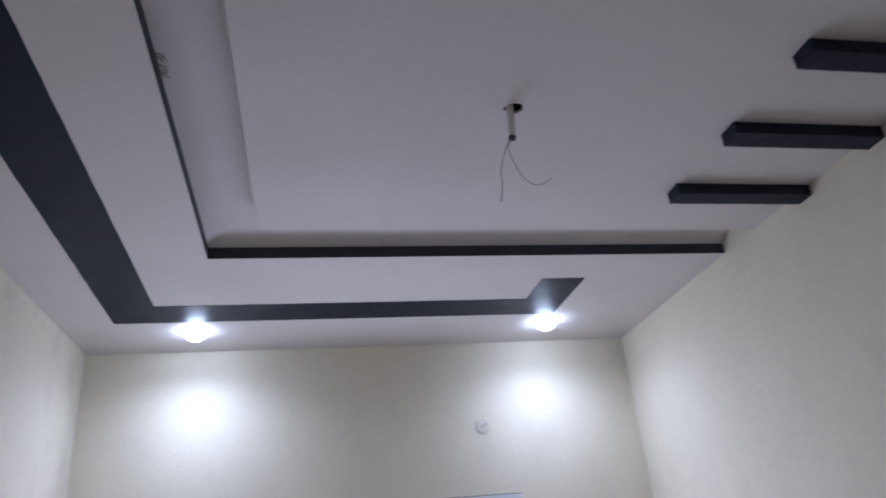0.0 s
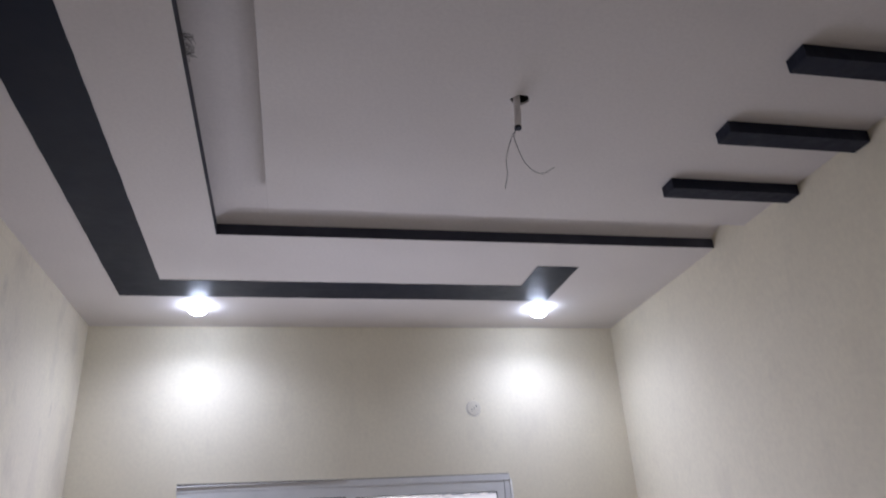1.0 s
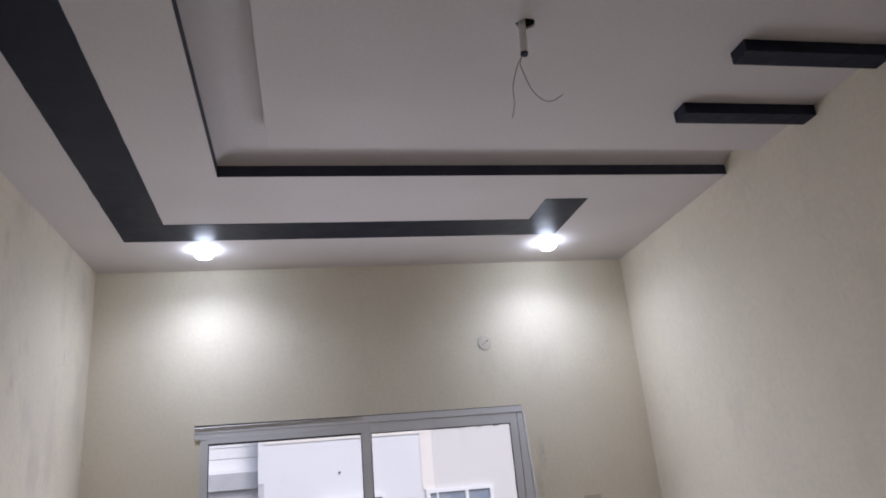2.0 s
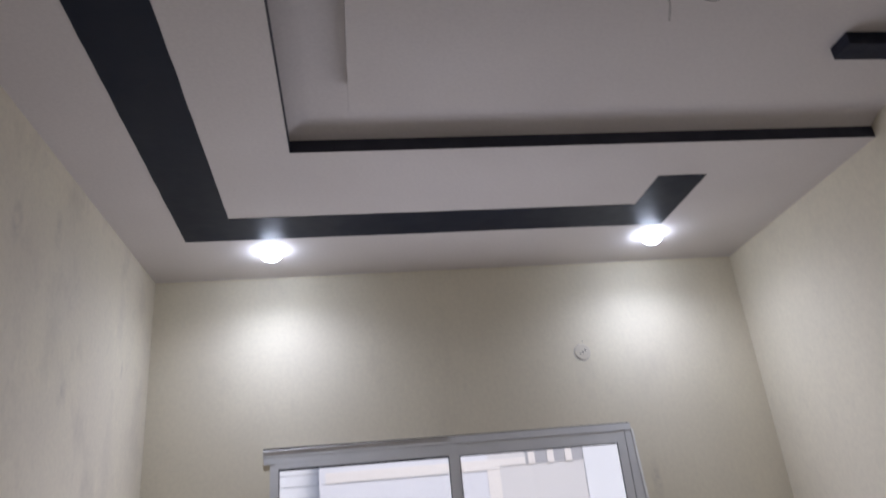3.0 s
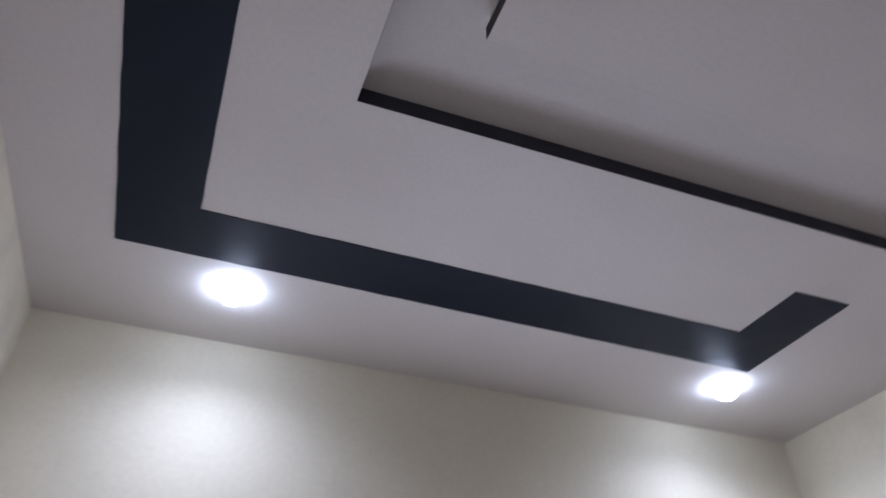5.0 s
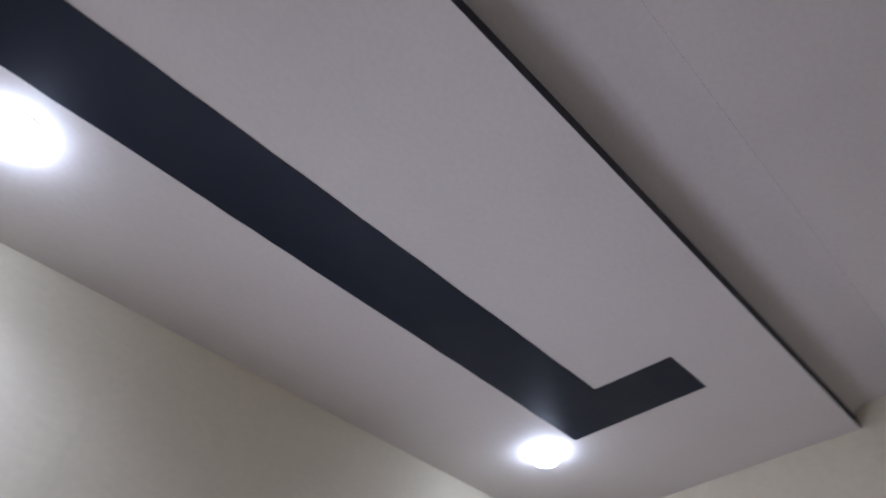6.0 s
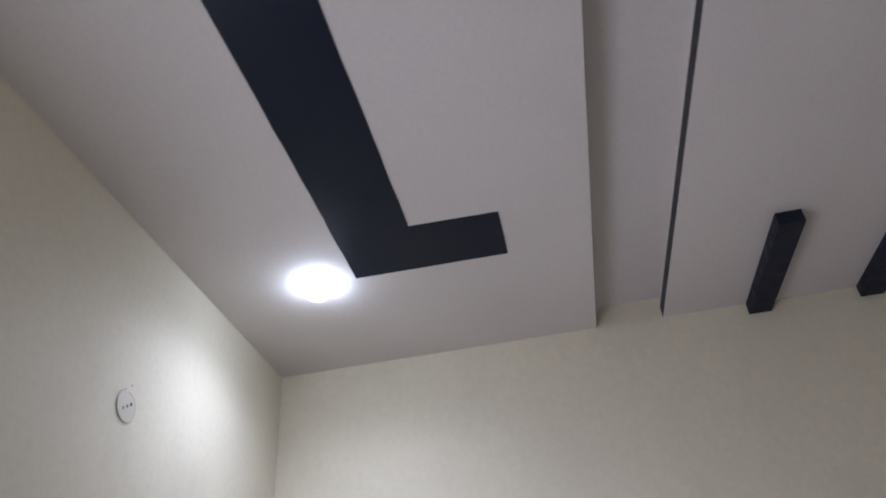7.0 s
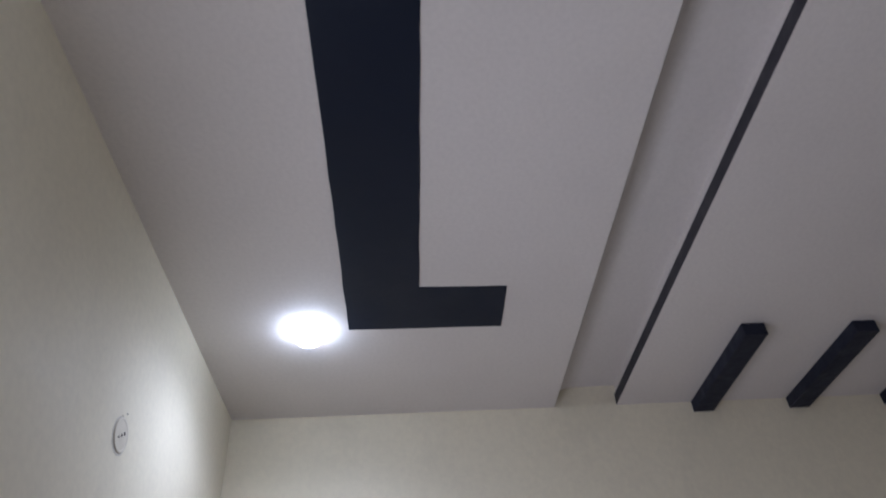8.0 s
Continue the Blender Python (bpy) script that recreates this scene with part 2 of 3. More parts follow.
def tube(points, r, sides=6, bm=None):
    """A round strand through the points, smoothed."""
    pts = [Vector(p) for p in points]
    fine = []
    for i in range(len(pts) - 1):
        p0, p1, p2, p3 = pts[max(i - 1, 0)], pts[i], pts[i + 1], pts[min(i + 2, len(pts) - 1)]
        for k in range(6):
            t = k / 6
            fine.append(0.5 * (2 * p1 + (p2 - p0) * t + (2 * p0 - 5 * p1 + 4 * p2 - p3) * t * t + (3 * p1 - p0 - 3 * p2 + p3) * t ** 3))
    fine.append(pts[-1])
    bm = bm or bmesh.new()
    rows = []
    for i, p in enumerate(fine):
        d = (fine[min(i + 1, len(fine) - 1)] - fine[max(i - 1, 0)]).normalized()
        u = d.orthogonal().normalized()
        w = d.cross(u)
        rows.append([bm.verts.new(p + r * (math.cos(2 * math.pi * k / sides) * u + math.sin(2 * math.pi * k / sides) * w)) for k in range(sides)])
    for a, b in zip(rows, rows[1:]):
        for k in range(sides):
            j = (k + 1) % sides
            bm.faces.new((a[k], a[j], b[j], b[k]))
    bm.faces.new(rows[0])
    bm.faces.new(rows[-1])
    return bm


def wavy(loop, step=0.07, amp=0.0014, seed=3):
    """An outline with the small unevenness of hand-cut and hand-painted edges."""
    rnd, out = random.Random(seed), []
    for (x0, y0), (x1, y1) in zip(loop, loop[1:] + loop[:1]):
        d = math.hypot(x1 - x0, y1 - y0)
        n = max(1, int(d / step))
        nx, ny = (y0 - y1) / d, (x1 - x0) / d
        for k in range(n):
            o = rnd.uniform(-amp, amp) if k else 0.0
            out.append((x0 + (x1 - x0) * k / n + nx * o, y0 + (y1 - y0) * k / n + ny * o))
    return out


def structure(name, bm, mat, label, bevel=0.0):
    return tagged(part(name, bm, mat, None, label, bevel), category=name.split("_")[0], kind="structure")


# ---- room shell ----
structure("floor", box(-0.25, W + 0.25, BACK - 0.25, 0.25, -0.12, 0.0), FLOOR, "pale tiled floor of the empty room")
structure("wall_front", plate(rect(-0.25, W + 0.25, 0.0, 3.5), [rect(WIN[0], WIN[1], WIN[2], WIN[3])], lambda u, v, s: (u, (0.0, 0.23)[s], v)), WALL,
          "cream painted wall with a sliding window")
structure("wall_left", box(-0.25, 0.0, BACK, 0.0, 0.0, 3.5), WALL_STAINED_DIM, "cream painted plaster wall with faint stains and a dimmed base colour")
structure("wall_right", box(W, W + 0.25, BACK, 0.0, 0.0, 3.5), WALL, "cream painted plaster wall")
structure("wall_back", box(-0.25, W + 0.25, BACK - 0.25, BACK, 0.0, 3.5), WALL, "plain cream painted wall")
structure("ceiling", flat_plate(rect(0.0, W, BACK, 0.0), [ring(2.033, -2.579, 0.046, 18)], ZUP, 3.5), CEIL, "white recessed gypsum ceiling")

# lowered border along the window wall and the left wall, with a thin lip in front of the cove
LX, LXB, LY, LYL = 0.889, 0.947, -1.403, -1.389
COVE, LIP, PANEL_LIP = 0.028, 0.057, 0.05
border = flat_plate([(0, 0), (0, BACK), (LXB, BACK), (LX, LYL), (W, LY), (W, 0)], [ring(x, y, 0.066) for x, y in SPOTS], Z, Z + LIP)
ob = structure("ceiling_border", border, CEIL, "white lowered gypsum ceiling border")
structure("ceiling_border_core", flat_plate([(0, 0), (0, BACK), (LXB - COVE, BACK), (LX - COVE, LYL + COVE), (W, LY + COVE), (W, 0)],
                                            [ring(x, y, 0.08) for x, y in SPOTS], Z + LIP, ZUP), CEIL, "white upstand behind the ceiling cove")
# lowered middle panel that runs to the right wall
PX, PY = 1.134, -1.682
HOLE = (2.033, -2.579)
structure("ceiling_panel", flat_plate([(PX, PY), (PX, BACK), (W, BACK), (W, PY)], [ring(*HOLE, 0.03, 14, 0.16, 1.15)], Z, Z + PANEL_LIP), CEIL,
          "white lowered gypsum ceiling panel")
structure("ceiling_panel_core", flat_plate([(PX + 0.008, PY - 0.008), (PX + 0.008, BACK), (W, BACK), (W, PY - 0.008)], [ring(*HOLE, 0.045, 14)], Z + PANEL_LIP, ZUP), CEIL,
          "white upstand above the ceiling panel")
# concave plaster fillet between lip and recess
def fillet(path, name):
    """A flat concave curve along a path of (x, y, inward x, inward y), level where it meets the recess."""
    bm, rows, rad, reach, n = bmesh.new(), [], ZUP - Z - LIP, 0.11, 18
    for x, y, ix, iy in path:
        rows.append([bm.verts.new((x + ix * (-0.004 + reach * u), y + iy * (-0.004 + reach * u), Z + LIP - 0.001 + (rad + 0.0005) * (1 - (1 - u) ** 2)))
                     for u in [k / n for k in range(n + 1)]])
    for a, b in zip(rows, rows[1:]):
        for k in range(n):
            bm.faces.new((a[k], a[k + 1], b[k + 1], b[k]))
    ob = structure(name, bm, CEIL, "white plaster fillet of the ceiling recess")
    for p in ob.data.polygons:
        p.use_smooth = True


fillet([(LXB, BACK, 1, 0), (LX, LYL, 1, -1), (W, LY, 0, -1)], "ceiling_cove")
# black painted edges of lip and panel
T = 0.001
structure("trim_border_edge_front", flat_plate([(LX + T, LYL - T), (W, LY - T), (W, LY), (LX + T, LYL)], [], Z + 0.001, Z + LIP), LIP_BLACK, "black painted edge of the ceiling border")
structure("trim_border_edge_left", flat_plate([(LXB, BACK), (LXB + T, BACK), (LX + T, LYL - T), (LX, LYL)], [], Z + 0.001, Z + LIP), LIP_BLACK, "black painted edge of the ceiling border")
structure("trim_panel_edge_front", box(PX - 0.0004, W, PY, PY + 0.0004, Z + 0.0004, Z + PANEL_LIP), EDGE, "dark grey painted edge of the ceiling panel")
structure("trim_panel_edge_left", box(PX - 0.0004, PX, BACK, PY, Z + 0.0004, Z + PANEL_LIP), EDGE, "dark grey painted edge of the ceiling panel")
# black inlaid stripe: along the left border, the window wall, then a short hook
structure("trim_stripe", flat_plate(wavy([(0.293, -0.557), (0.407, -5.7), (0.653, -5.7), (0.545, -0.803), (2.578, -0.803), (2.585, -1.1), (2.828, -1.102), (2.822, -0.551)]),
                                    [], Z - 0.003, Z + 0.001), BLACK, "glossy black stripe with a hooked end on the ceiling border")


# ---- ceiling things ----
def ceiling_batten(x, y):
    ob = part("ceiling_batten", box(x, W - 0.001, y - 0.044, y + 0.044, Z - 0.05, Z), BLACK_MATT, None,
              "black painted ceiling batten ending at the wall", bevel=0.002)
    return tagged(ob, category="batten", group="battens on the ceiling panel")


for x, y in ((2.870, -2.063), (2.876, -2.50), (2.879, -2.938)):
    ceiling_batten(x, y)


def downlight(x, y):
    ob = empty("downlight", (x, y, Z), "white round recessed downlight, switched on", "lamp", "downlights in the border")
    trim = part("trim_ring", lathe([(0.062, 0.03), (0.062, 0.0), (0.0655, 0.0), (0.070, 0.0), (0.072, -0.0015), (0.070, -0.003), (0.0655, -0.003), (0.056, -0.001), (0.052, 0.006), (0.050, 0.03)], 48, (x, y, Z)), CEIL,
                None, "white trim ring")
    # Dome bulges below the trim to imitate bloom and a halo on the ceiling.
    lens = part("diffuser", lathe([(0.050, 0.004), (0.057, -0.008), (0.057, -0.022), (0.051, -0.038), (0.039, -0.050), (0.021, -0.057), (0.0, -0.059)], 40, (x, y, Z)), LED, None, "glowing cool white diffuser, bulged to stand in for bloom", smooth=True)
    under(ob, trim, lens)
    lamp = new("downlight_lamp", bpy.data.lights.new("downlight_lamp", "SPOT"))
    lamp.data.energy, lamp.data.color = 27.5, (0.83, 0.872, 1.0)
    lamp.data.spot_size, lamp.data.spot_blend, lamp.data.shadow_soft_size = radians(166), 1.0, 0.05
    lamp.location = (x, y, Z - 0.066)
    return ob


for x, y in SPOTS:
    downlight(x, y)

# conduit stub with two loose wires in a broken hole of the panel
hx, hy = HOLE
conduit = empty("conduit_stub", (hx, hy, Z), "white plastic conduit stub with loose wires hanging from the ceiling", "conduit")
px = hx - 0.012
pipe = part("pipe", tube([(px, hy, 3.175), (px - 0.004, hy, 3.06), (px - 0.009, hy, 2.984)], 0.0125, 18), PVC, None, "white plastic pipe")
pipe_end = part("pipe_end", tube([(px - 0.009, hy, 2.9845), (px - 0.0095, hy, 2.976)], 0.0127, 16), BLACK_MATT, None, "black taped pipe end")
w1 = part("wire", tube([(px - 0.010, hy, 2.978), (px - 0.022, hy, 2.964), (px - 0.036, hy + 0.002, 2.939), (px - 0.062, hy + 0.004, 2.858), (px - 0.066, hy, 2.792), (px - 0.08, hy, 2.737)], 0.0012), WIRE, None, "thin grey wire")
w2 = part("wire", tube([(px - 0.012, hy, 2.978), (px - 0.022, hy, 2.962), (px - 0.027, hy, 2.932), (px - 0.006, hy, 2.855), (px + 0.012, hy, 2.824), (px + 0.032, hy, 2.806),
                        (px + 0.052, hy, 2.801), (px + 0.072, hy, 2.806), (px + 0.104, hy, 2.828)], 0.0012), WIRE, None, "thin grey wire")
# Dark sleeve paints the shade inside the broken hole.
bm = bmesh.new()
sleeve = [[bm.verts.new((hx + (x - hx) * f, hy + (y - hy) * f, z)) for x, y in ring(hx, hy, 0.03, 14, 0.16, 1.15)] for f, z in ((0.985, Z + 0.009), (0.985, Z + 0.05), (0.9, Z + 0.088))]
for a, b in zip(sleeve, sleeve[1:]):
    for k in range(14):
        bm.faces.new((a[k], a[(k + 1) % 14], b[(k + 1) % 14], b[k]))
bm.faces.new(sleeve[2])
void = part("hole_lining", bm, HOLE_SHADE, None, "near-black lining that paints the shade inside the broken hole")
under(conduit, pipe, pipe_end, w1, w2, void)

# cobweb on the left lip
rnd = random.Random(4)
bm = bmesh.new()
for i in range(44):
    a, b = rnd.uniform(-2.78, -2.66), rnd.uniform(-2.78, -2.66)
    d, e = rnd.uniform(0.01, 0.045), rnd.uniform(-0.03, 0.02)
    tube([(LX + 0.018, a, Z + 0.004), (LX + 0.016 + d, (a + b) / 2 + rnd.uniform(-0.02, 0.02), Z + e), (LX + 0.016 + 0.5 * d, b, Z + 0.01)], 0.0005, 4, bm)
web = tagged(part("cobweb", bm, COBWEB, None, "dusty grey cobweb tuft clinging to the ceiling edge"), category="cobweb", kind="stuff")


# ---- things on the walls ----
def junction_cover():
    x, z = 2.438, 2.543
    ob = empty("junction_cover", (x, 0, z), "round ivory junction box cover on the cream wall", "cover")
    plate_ob = part("plate", lathe([(0.0465, 0.0), (0.0465, -0.0015), (0.0445, -0.003), (0.040, -0.0033), (0.039, -0.0025), (0.0, -0.003)], 40, (x, 0, z), "y"), COVER, None, smooth=False)
    # Offset grey ring paints the cover's shadow crescent at lower left.
    crescent = part("shade_crescent", lathe([(0.0505, 0.0), (0.0505, -0.0006), (0.0440, -0.0006), (0.0440, 0.0)], 40, (x - 0.0045, 0, z - 0.004), "y"), COVER_SHADE, None, "grey crescent painting the shade at the cover's lower left")
    tab = part("lug", box(x - 0.018, x - 0.012, -0.002, 0.0, z + 0.044, z + 0.049), COVER, None, "small ivory plastic lug", bevel=0.001)
    under(ob, plate_ob, crescent, tab)
    for k in (-1, 0, 1):
        # Near-black dots draw the shade of the screw holes.
        s = part("screw_hole", lathe([(0.0040 + 0.0008 * k, -0.002), (0.0040 + 0.0008 * k, -0.0036), (0.0, -0.0038)], 10, (x + k * 0.016, 0, z + k * 0.011), "y"), HOLE_SHADE, None, "dark screw hole")
        under(ob, s)
    return ob


junction_cover()
nail = part("nail", lathe([(0.001, 0.0), (0.001, -0.002), (0.0017, -0.002), (0.0017, -0.003), (0.0, -0.003)], 10, (2.445, 0, 2.607), "y"), SCREW, None, "small nail in the cream wall")
tagged(nail, category="nail")
nail_side = part("nail", lathe([(0.0018, 0.0), (0.0018, -0.003), (0.0028, -0.003), (0.0028, -0.0045), (0.0, -0.0045)], 10), SCREW, None, "small dark nail in the stained cream wall")
nail_side.matrix_world = pose(0, -1.905, 2.722, 0, -90, 0)
tagged(nail_side, category="nail")


def box_cover():
    x, z = 3.032, 1.476
    ob = empty("wall_plate", (x, 0, z), "blank ivory wall box cover plate", "wall plate")
    p = part("plate", box(x - 0.055, x + 0.055, -0.009, 0, z - 0.058, z + 0.058), PLATE, None, bevel=0.003)
    s1 = part("screw", lathe([(0.0060, -0.008), (0.0058, -0.0105), (0.0042, -0.0132), (0.0020, -0.0146), (0.0, -0.015)], 16, (x + 0.002, 0, z + 0.037), "y"), CHROME, None, "bright screw", smooth=True)
    s2 = part("rocker", box(x - 0.008, x + 0.010, -0.0115, -0.008, z - 0.012, z + 0.004), PLATE, None, bevel=0.002)
    under(ob, p, s1, s2)


box_cover()


# ---- window ----
def sliding_window():
    x0, x1, z0, z1 = WIN
    ob = empty("window_1", ((x0 + x1) / 2, 0.05, z0), "grey aluminium sliding window with two glazed sashes", "window", kind="structure")

    def add(name, bm, mat, label="", bevel=0.002, parent=None):
        o = part(name, bm, mat, None, label, bevel)
        under(parent or ob, o)
        return o

    add("frame_head", box(x0 - 0.035, x1 + 0.002, -0.0135, 0.10, z1 - 0.022, z1 + 0.016), ALU)
    add("frame_head_track", box(x0 - 0.032, 1.646, -0.0115, 0.10, z1 - 0.055, z1 - 0.0225), ALU, "", 0.0015)
    # Proud dark wedge stands in for the shade in the gap over the head.
    add("head_gap_shade", plate([(x0 - 0.037, z1 + 0.0165), (x1, z1 + 0.0165), (x1, z1 + 0.0205), (x0 + 1.0, z1 + 0.0215), (x0 - 0.037, z1 + 0.028)], [],
                          lambda u, v, s: (u, (-0.003, 0.0)[s], v)), JOINT_SHADE, "dark strip painting the shade of the joint above the frame", 0)
    # White tapering strip paints the lamp's highlight along the left of the head.
    add("head_highlight", plate([(x0 - 0.033, z1 + 0.0095), (x0 + 0.45, z1 + 0.0130), (x0 + 0.95, z1 + 0.0152), (x0 + 0.95, z1 + 0.0158), (x0 - 0.033, z1 + 0.0158)], [],
                          lambda u, v, s: (u, -0.0135 - (0.009 if s == 0 and v < z1 + 0.0154 else 0.0), v)), PVC, "white bevelled strip painting the lit highlight on the head", 0)
    add("frame_jamb", box(x0, x0 + 0.028, -0.008, 0.10, z0, z1 - 0.055), ALU)
    add("frame_jamb", plate([(x1 - 0.034, z0), (x1 + 0.052, z0), (x1, z1 - 0.0225), (x1 - 0.034, z1 - 0.0225)], [], lambda u, v, s: (u, (-0.010, 0.10 if u < x1 else -0.0005)[s], v)), ALU)
    add("jamb_gap", box(x1 - 0.038, x1 - 0.034, -0.002, 0.05, z0, z1 - 0.0235), SEAL, "dark joint beside the sash", 0)
    add("frame_sill", box(x0 - 0.03, x1 + 0.03, -0.03, 0.10, z0 - 0.02, z0 + 0.03), ALU)
    add("sealant", plate(wavy([(x1 + 0.0525, z0), (x1 + 0.071, z0), (x1 + 0.013, z1 - 0.02), (x1 + 0.0005, z1 - 0.01)], 0.05, 0.0012), [], lambda u, v, s: (u, (-0.016, -0.0003)[s], v)), CAULK, "rough white sealant bead", 0.002)
    for a, b, y, top, wl, wr in ((x0 + 0.0285, 1.646, -0.0115, z1 - 0.0555, 0.016, 0.051), (1.6465, x1 - 0.0385, -0.0095, z1 - 0.0235, 0.005, 0.048)):
        zt, zb = top, z0 + 0.03
        rail = 0.028 if b < 1.7 else 0.064
        sash = add("sash", plate(rect(a, b, zb, zt), [rect(a + wl, b - wr, zb + 0.06, zt - rail)], lambda u, v, s: (u, (y, y + 0.007)[s], v)), ALU, "grey aluminium sash", 0.0015)
        seal = part("gasket", plate(rect(a + wl - 0.004, b - wr + 0.004, zb + 0.056, zt - rail + 0.004), [rect(a + wl + 0.005, b - wr - 0.005, zb + 0.065, zt - rail - (0.011 if b < 1.7 else 0.006))],
                                    lambda u, v, s: (u, (y + 0.0015, y + 0.006)[s], v)), SEAL, None, "black rubber gasket")
        pane = part("pane", box(a + wl, b - wr, y + 0.002, y + 0.005, zb + 0.06, zt - rail), GLASS, None, "clear glass pane")
        pane.visible_shadow = False
        for o in (seal, pane):
            o.parent = sash
            o.matrix_parent_inverse = Matrix.Identity(4)
    return ob


sliding_window()

# ---- outside ----
structure("ground", box(-400, 400, -400, 400, -0.5, -0.3), GROUND, "dusty ground outside")
# The slab overhead is unseen, added only to keep sunlight out of the room.
structure("roof_slab", box(-0.25, W + 0.25, BACK - 0.25, 0.25, 3.5, 3.65), CONCRETE, "unseen slab added over the room to block the sun")
FY = 7.0


def house_window(house, x0, x1, z0, z1, split):
    w = empty("window", ((x0 + x1) / 2, FY, z0))
    under(house, w)
    pieces = [part("frame", plate(rect(x0, x1, z0, z1), [rect(x0 + 0.06, split - 0.025, z0 + 0.06, z1 - 0.06), rect(split + 0.025, x1 - 0.06, z0 + 0.06, z1 - 0.06)],
                                  lambda u, v, s: (u, FY + (-0.05, 0.05)[s], v)), FACADE_WHITE, None, "white window frame")]
    for a, b in ((x0 + 0.06, split - 0.025), (split + 0.025, x1 - 0.06)):
        pieces.append(part("pane", box(a, b, FY - 0.02, FY - 0.01, z0 + 0.06, z1 - 0.06), DARKGLASS, None, "bluish tinted pane"))
    for z in (z1 - 0.28, z1 - 0.52, z1 - 0.76):
        pieces.append(part("grille_bar", tube([(x0 + 0.06, FY - 0.035, z), (split, FY - 0.037, z), (x1 - 0.06, FY - 0.035, z)], 0.008), FACADE_WHITE, None, "white grille bar"))
    pieces.append(part("mullion", box(x0 + 0.165, x0 + 0.192, FY - 0.045, FY - 0.02, z0 + 0.06, z1 - 0.06), FACADE_WHITE, None, "white mullion"))
    for o in pieces:
        o.parent = w
        o.matrix_parent_inverse = Matrix.Translation((w.location.x, w.location.y, w.location.z)).inverted()


house = empty("neighbour_house", (2.6, FY, -0.3), "pale painted house across the lane", "house")
wins = [(1.384, 2.413, 0.50, 1.705, 1.91), (3.045, 4.123, 0.50, 1.69, 3.69)]
for name, mat, x0, x1, text, (a, b, c, d, _) in (("wall", FACADE, 0.585, 3.02, "pale bluish white plaster wall", wins[0]), ("bay_wall", FACADE_BAY, 3.021, 5.6, "greige plaster wall", wins[1])):
    under(house, part(name, plate(rect(x0, x1, -0.3, 3.6), [rect(a + 0.01, b - 0.01, c + 0.01, d - 0.01)], lambda u, v, s: (u, FY + (0.0, 0.3)[s], v)), mat, None, text))
ledge = part("ledge", box(0.585, 3.19, FY - 0.016, FY, 2.552, 2.70), FACADE_CREAM, None, "cream string course", 0.006)
ledge_upper = part("ledge", box(3.191, 3.60, FY - 0.012, FY, 2.60, 2.70), FACADE_CREAM, None, "cream string course", 0.004)
pil = part("pilaster", box(3.0, 3.19, FY - 0.012, FY, 1.69, 2.551), FACADE_CREAM, None, "cream pilaster", 0.005)
upper = part("parapet", box(0.585, 5.6, FY - 0.03, FY, 3.0, 3.7), FACADE_WHITE, None, "white parapet", 0.01)
corner = part("corner_column", box(4.515, 5.3, FY - 0.02, FY, -0.3, 3.7), FACADE_WHITE, None, "white corner column", 0.01)
backing = part("inner_room", box(0.8, 5.4, FY + 0.3, FY + 0.32, -0.3, 3.6), CURTAIN, None, "dim room behind the panes")
hole = part("drain_hole", lathe([(0.016, 0.0), (0.016, -0.02), (0.011, -0.02), (0.0, -0.012)], 14, (1.72, FY, 2.055), "y"), SCREW, None, "small dark pipe end")
outlet = part("outlet_box", box(0.855, 0.90, FY - 0.012, FY, 2.01, 2.055), FACADE, None, "small white outlet box", 0.004)
fitting = part("wall_fitting", lathe([(0.0, -0.09), (0.03, -0.075), (0.035, -0.03), (0.02, 0.0)], 14, (4.56, FY - 0.02, 1.49), "y"), FACADE_WHITE, None, "small white wall fitting", smooth=True)
under(house, ledge, ledge_upper, pil, upper, corner, backing, hole, outlet, fitting)
# Darker grey puts the shade between the brackets into the band's colour.
under(house, part("eaves_band", box(3.601, 4.514, FY - 0.006, FY, 2.60, 2.82), EAVES_SHADE, None, "grey band painting the shade between the eaves brackets"))
for x in (3.645, 3.945, 4.228):
    under(house, part("bracket", box(x, x + 0.105, FY - 0.02, FY, 2.595, 2.82), FACADE_CREAM, None, "cream eaves bracket", 0.005))
for a in wins:
    house_window(house, *a)

annex = empty("neighbour_annex", (-1.0, FY + 0.6, -0.3), "grey concrete annex with a railed terrace", "house")
a_wall = part("wall", box(-3.0, 0.56, FY + 0.6, FY + 0.8, -0.3, 1.943), CEMENT, None, "grey cement wall")
a_beam = part("beam", box(-3.0, 0.56, FY + 0.52, FY + 0.8, 1.943, 2.195), CONCRETE, None, "bare concrete edge beam", 0.01)
a_coping = part("coping", box(-3.0, 0.56, FY + 0.54, FY + 0.66, 2.195, 2.253), FACADE_WHITE, None, "white coping", 0.004)
a_post = part("post", box(0.497, 0.5845, FY - 0.004, FY + 0.5, 1.98, 3.4), FACADE, None, "pale corner post", 0.004)
a_pier = part("pier", box(0.50, 0.5845, FY + 0.006, FY + 0.5, -0.3, 1.98), CEMENT, None, "grey cement pier below the post")
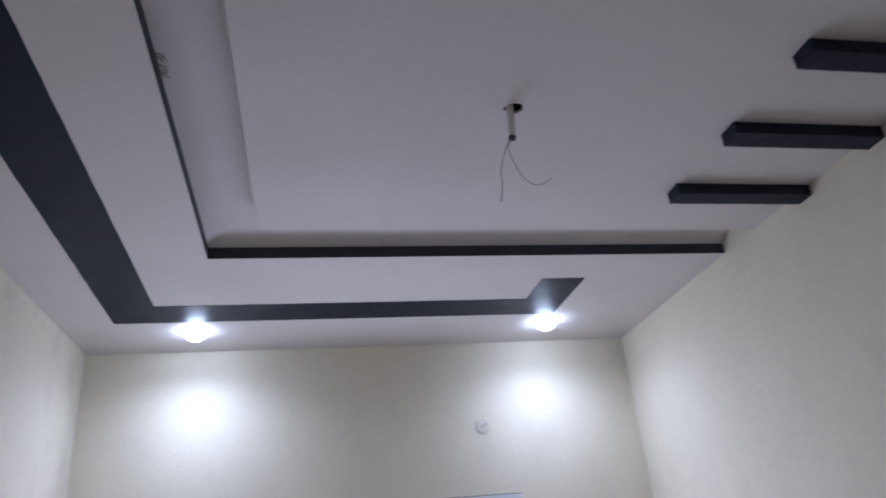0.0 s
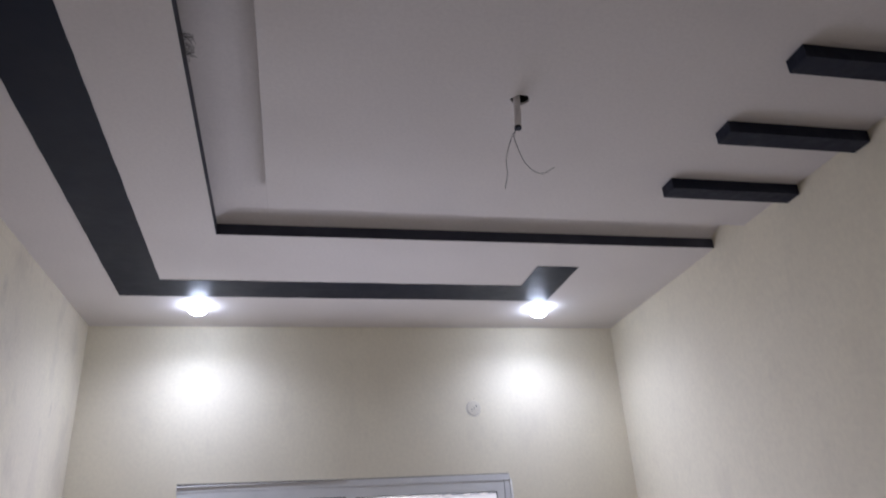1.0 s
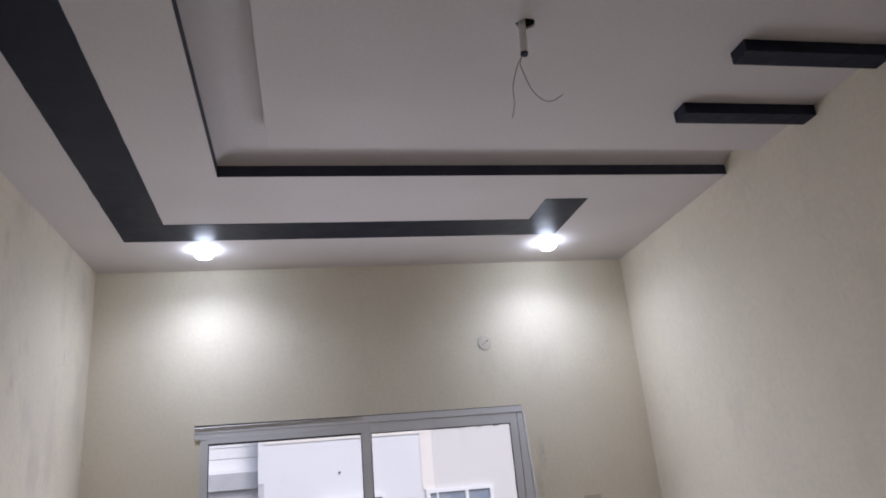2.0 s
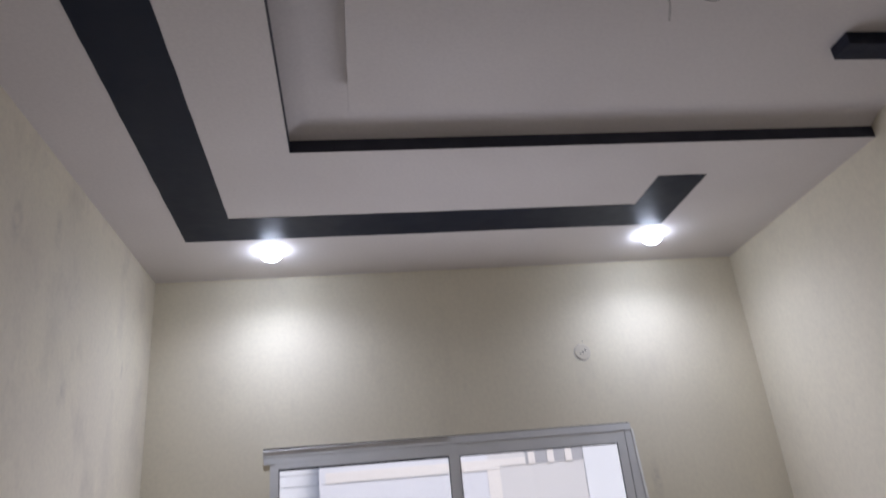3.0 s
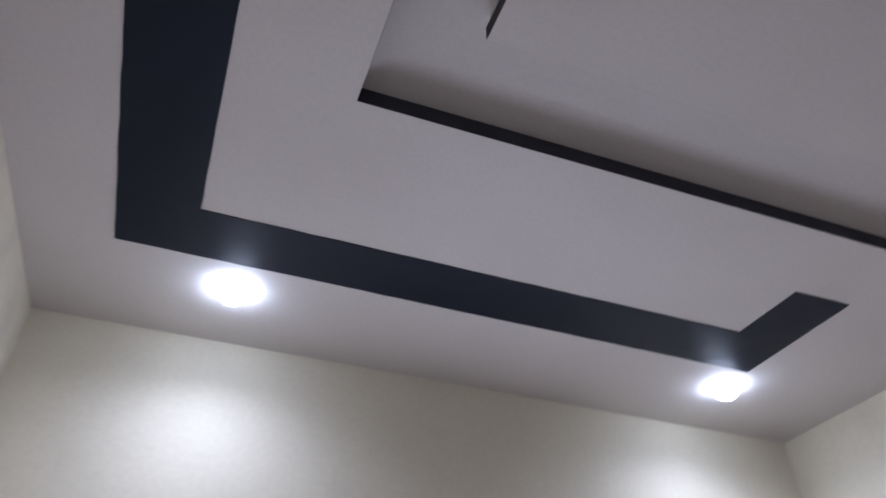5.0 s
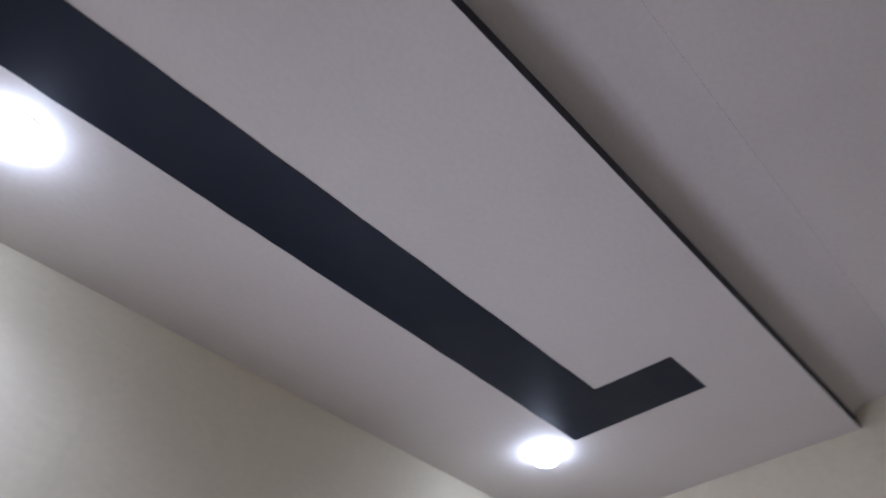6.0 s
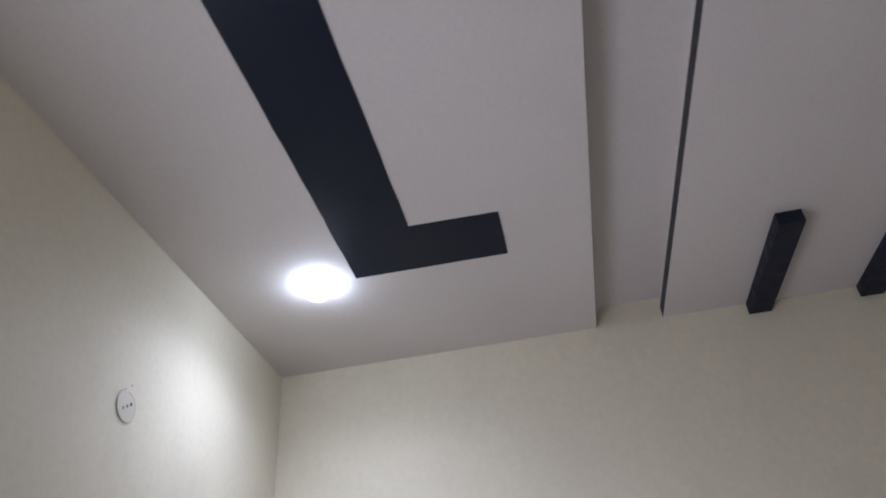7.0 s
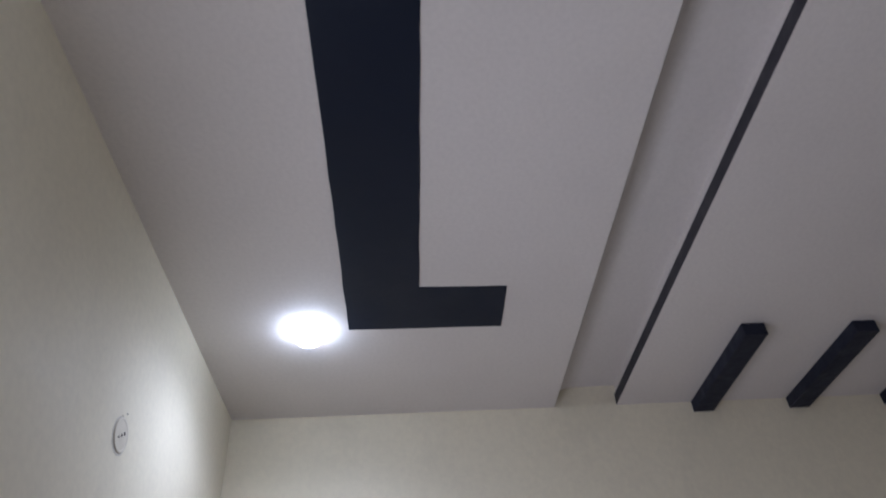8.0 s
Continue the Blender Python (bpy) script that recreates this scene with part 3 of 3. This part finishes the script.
under(annex, a_wall, a_beam, a_coping, a_post, a_pier)
for k in range(6):
    z = 2.253 + 0.172 * k
    under(annex, part("board", box(-3.0, 0.56, FY + 0.62, FY + 0.655, z + 0.004, z + 0.168), FACADE_WHITE, None, "white cladding board", 0.002))
under(annex, part("upper_wall", box(-3.0, 0.56, FY + 0.66, FY + 0.8, 2.195, 3.35), CONCRETE, None, "grey wall behind the cladding"))
# Thin dark sheet on the uncut wall paints the opening's inner shade.
under(annex, part("opening", box(0.15, 0.42, FY + 0.585, FY + 0.60, 1.3, 1.70), DARKGLASS, None, "dark sheet standing in for the shaded opening in the grey wall"))


def garden_shrub(x, y, top, seed):
    """A slender shrub: stems that fork from the ground and pointed leaves along their upper half."""
    rnd = random.Random(seed)
    ob = empty("garden_shrub", (x, y, -0.3), "slender pale green shrub standing before the house", "shrub")
    stems, leaves = bmesh.new(), bmesh.new()
    for k in range(9):
        a, lean = rnd.uniform(0, 6.3), rnd.uniform(0.08, 0.36)
        h = top + 0.3 - rnd.uniform(0, 0.35)
        pts = [Vector((x + lean * t * t * math.cos(a), y + 0.6 * lean * t * t * math.sin(a), -0.3 + h * t)) for t in (0, 0.25, 0.5, 0.75, 1)]
        tube(pts, 0.006, 5, stems)
        for i in range(60):
            t = rnd.uniform(0.45, 1.0)
            p = Vector((x + lean * t * t * math.cos(a), y + 0.6 * lean * t * t * math.sin(a), -0.3 + h * t))
            d = Vector((rnd.uniform(-1, 1), rnd.uniform(-1, 1), rnd.uniform(0.0, 1.0))).normalized()
            side = d.cross(Vector((0, 0, 1))).normalized() * rnd.uniform(0.012, 0.022)
            length = rnd.uniform(0.07, 0.13)
            mid = p + d * length * 0.45 + Vector((0, 0, 0.008))
            tip = p + d * length - Vector((0, 0, 0.02))
            v = [leaves.verts.new(q) for q in (p, mid + side, tip, mid - side)]
            leaves.faces.new((v[0], v[1], v[2]))
            leaves.faces.new((v[0], v[2], v[3]))
    under(ob, part("stems", stems, BARK, None, "thin grey stems"), part("foliage", leaves, LEAF, None, "pale green pointed leaves"))


garden_shrub(4.16, FY - 0.4, 1.45, 5)
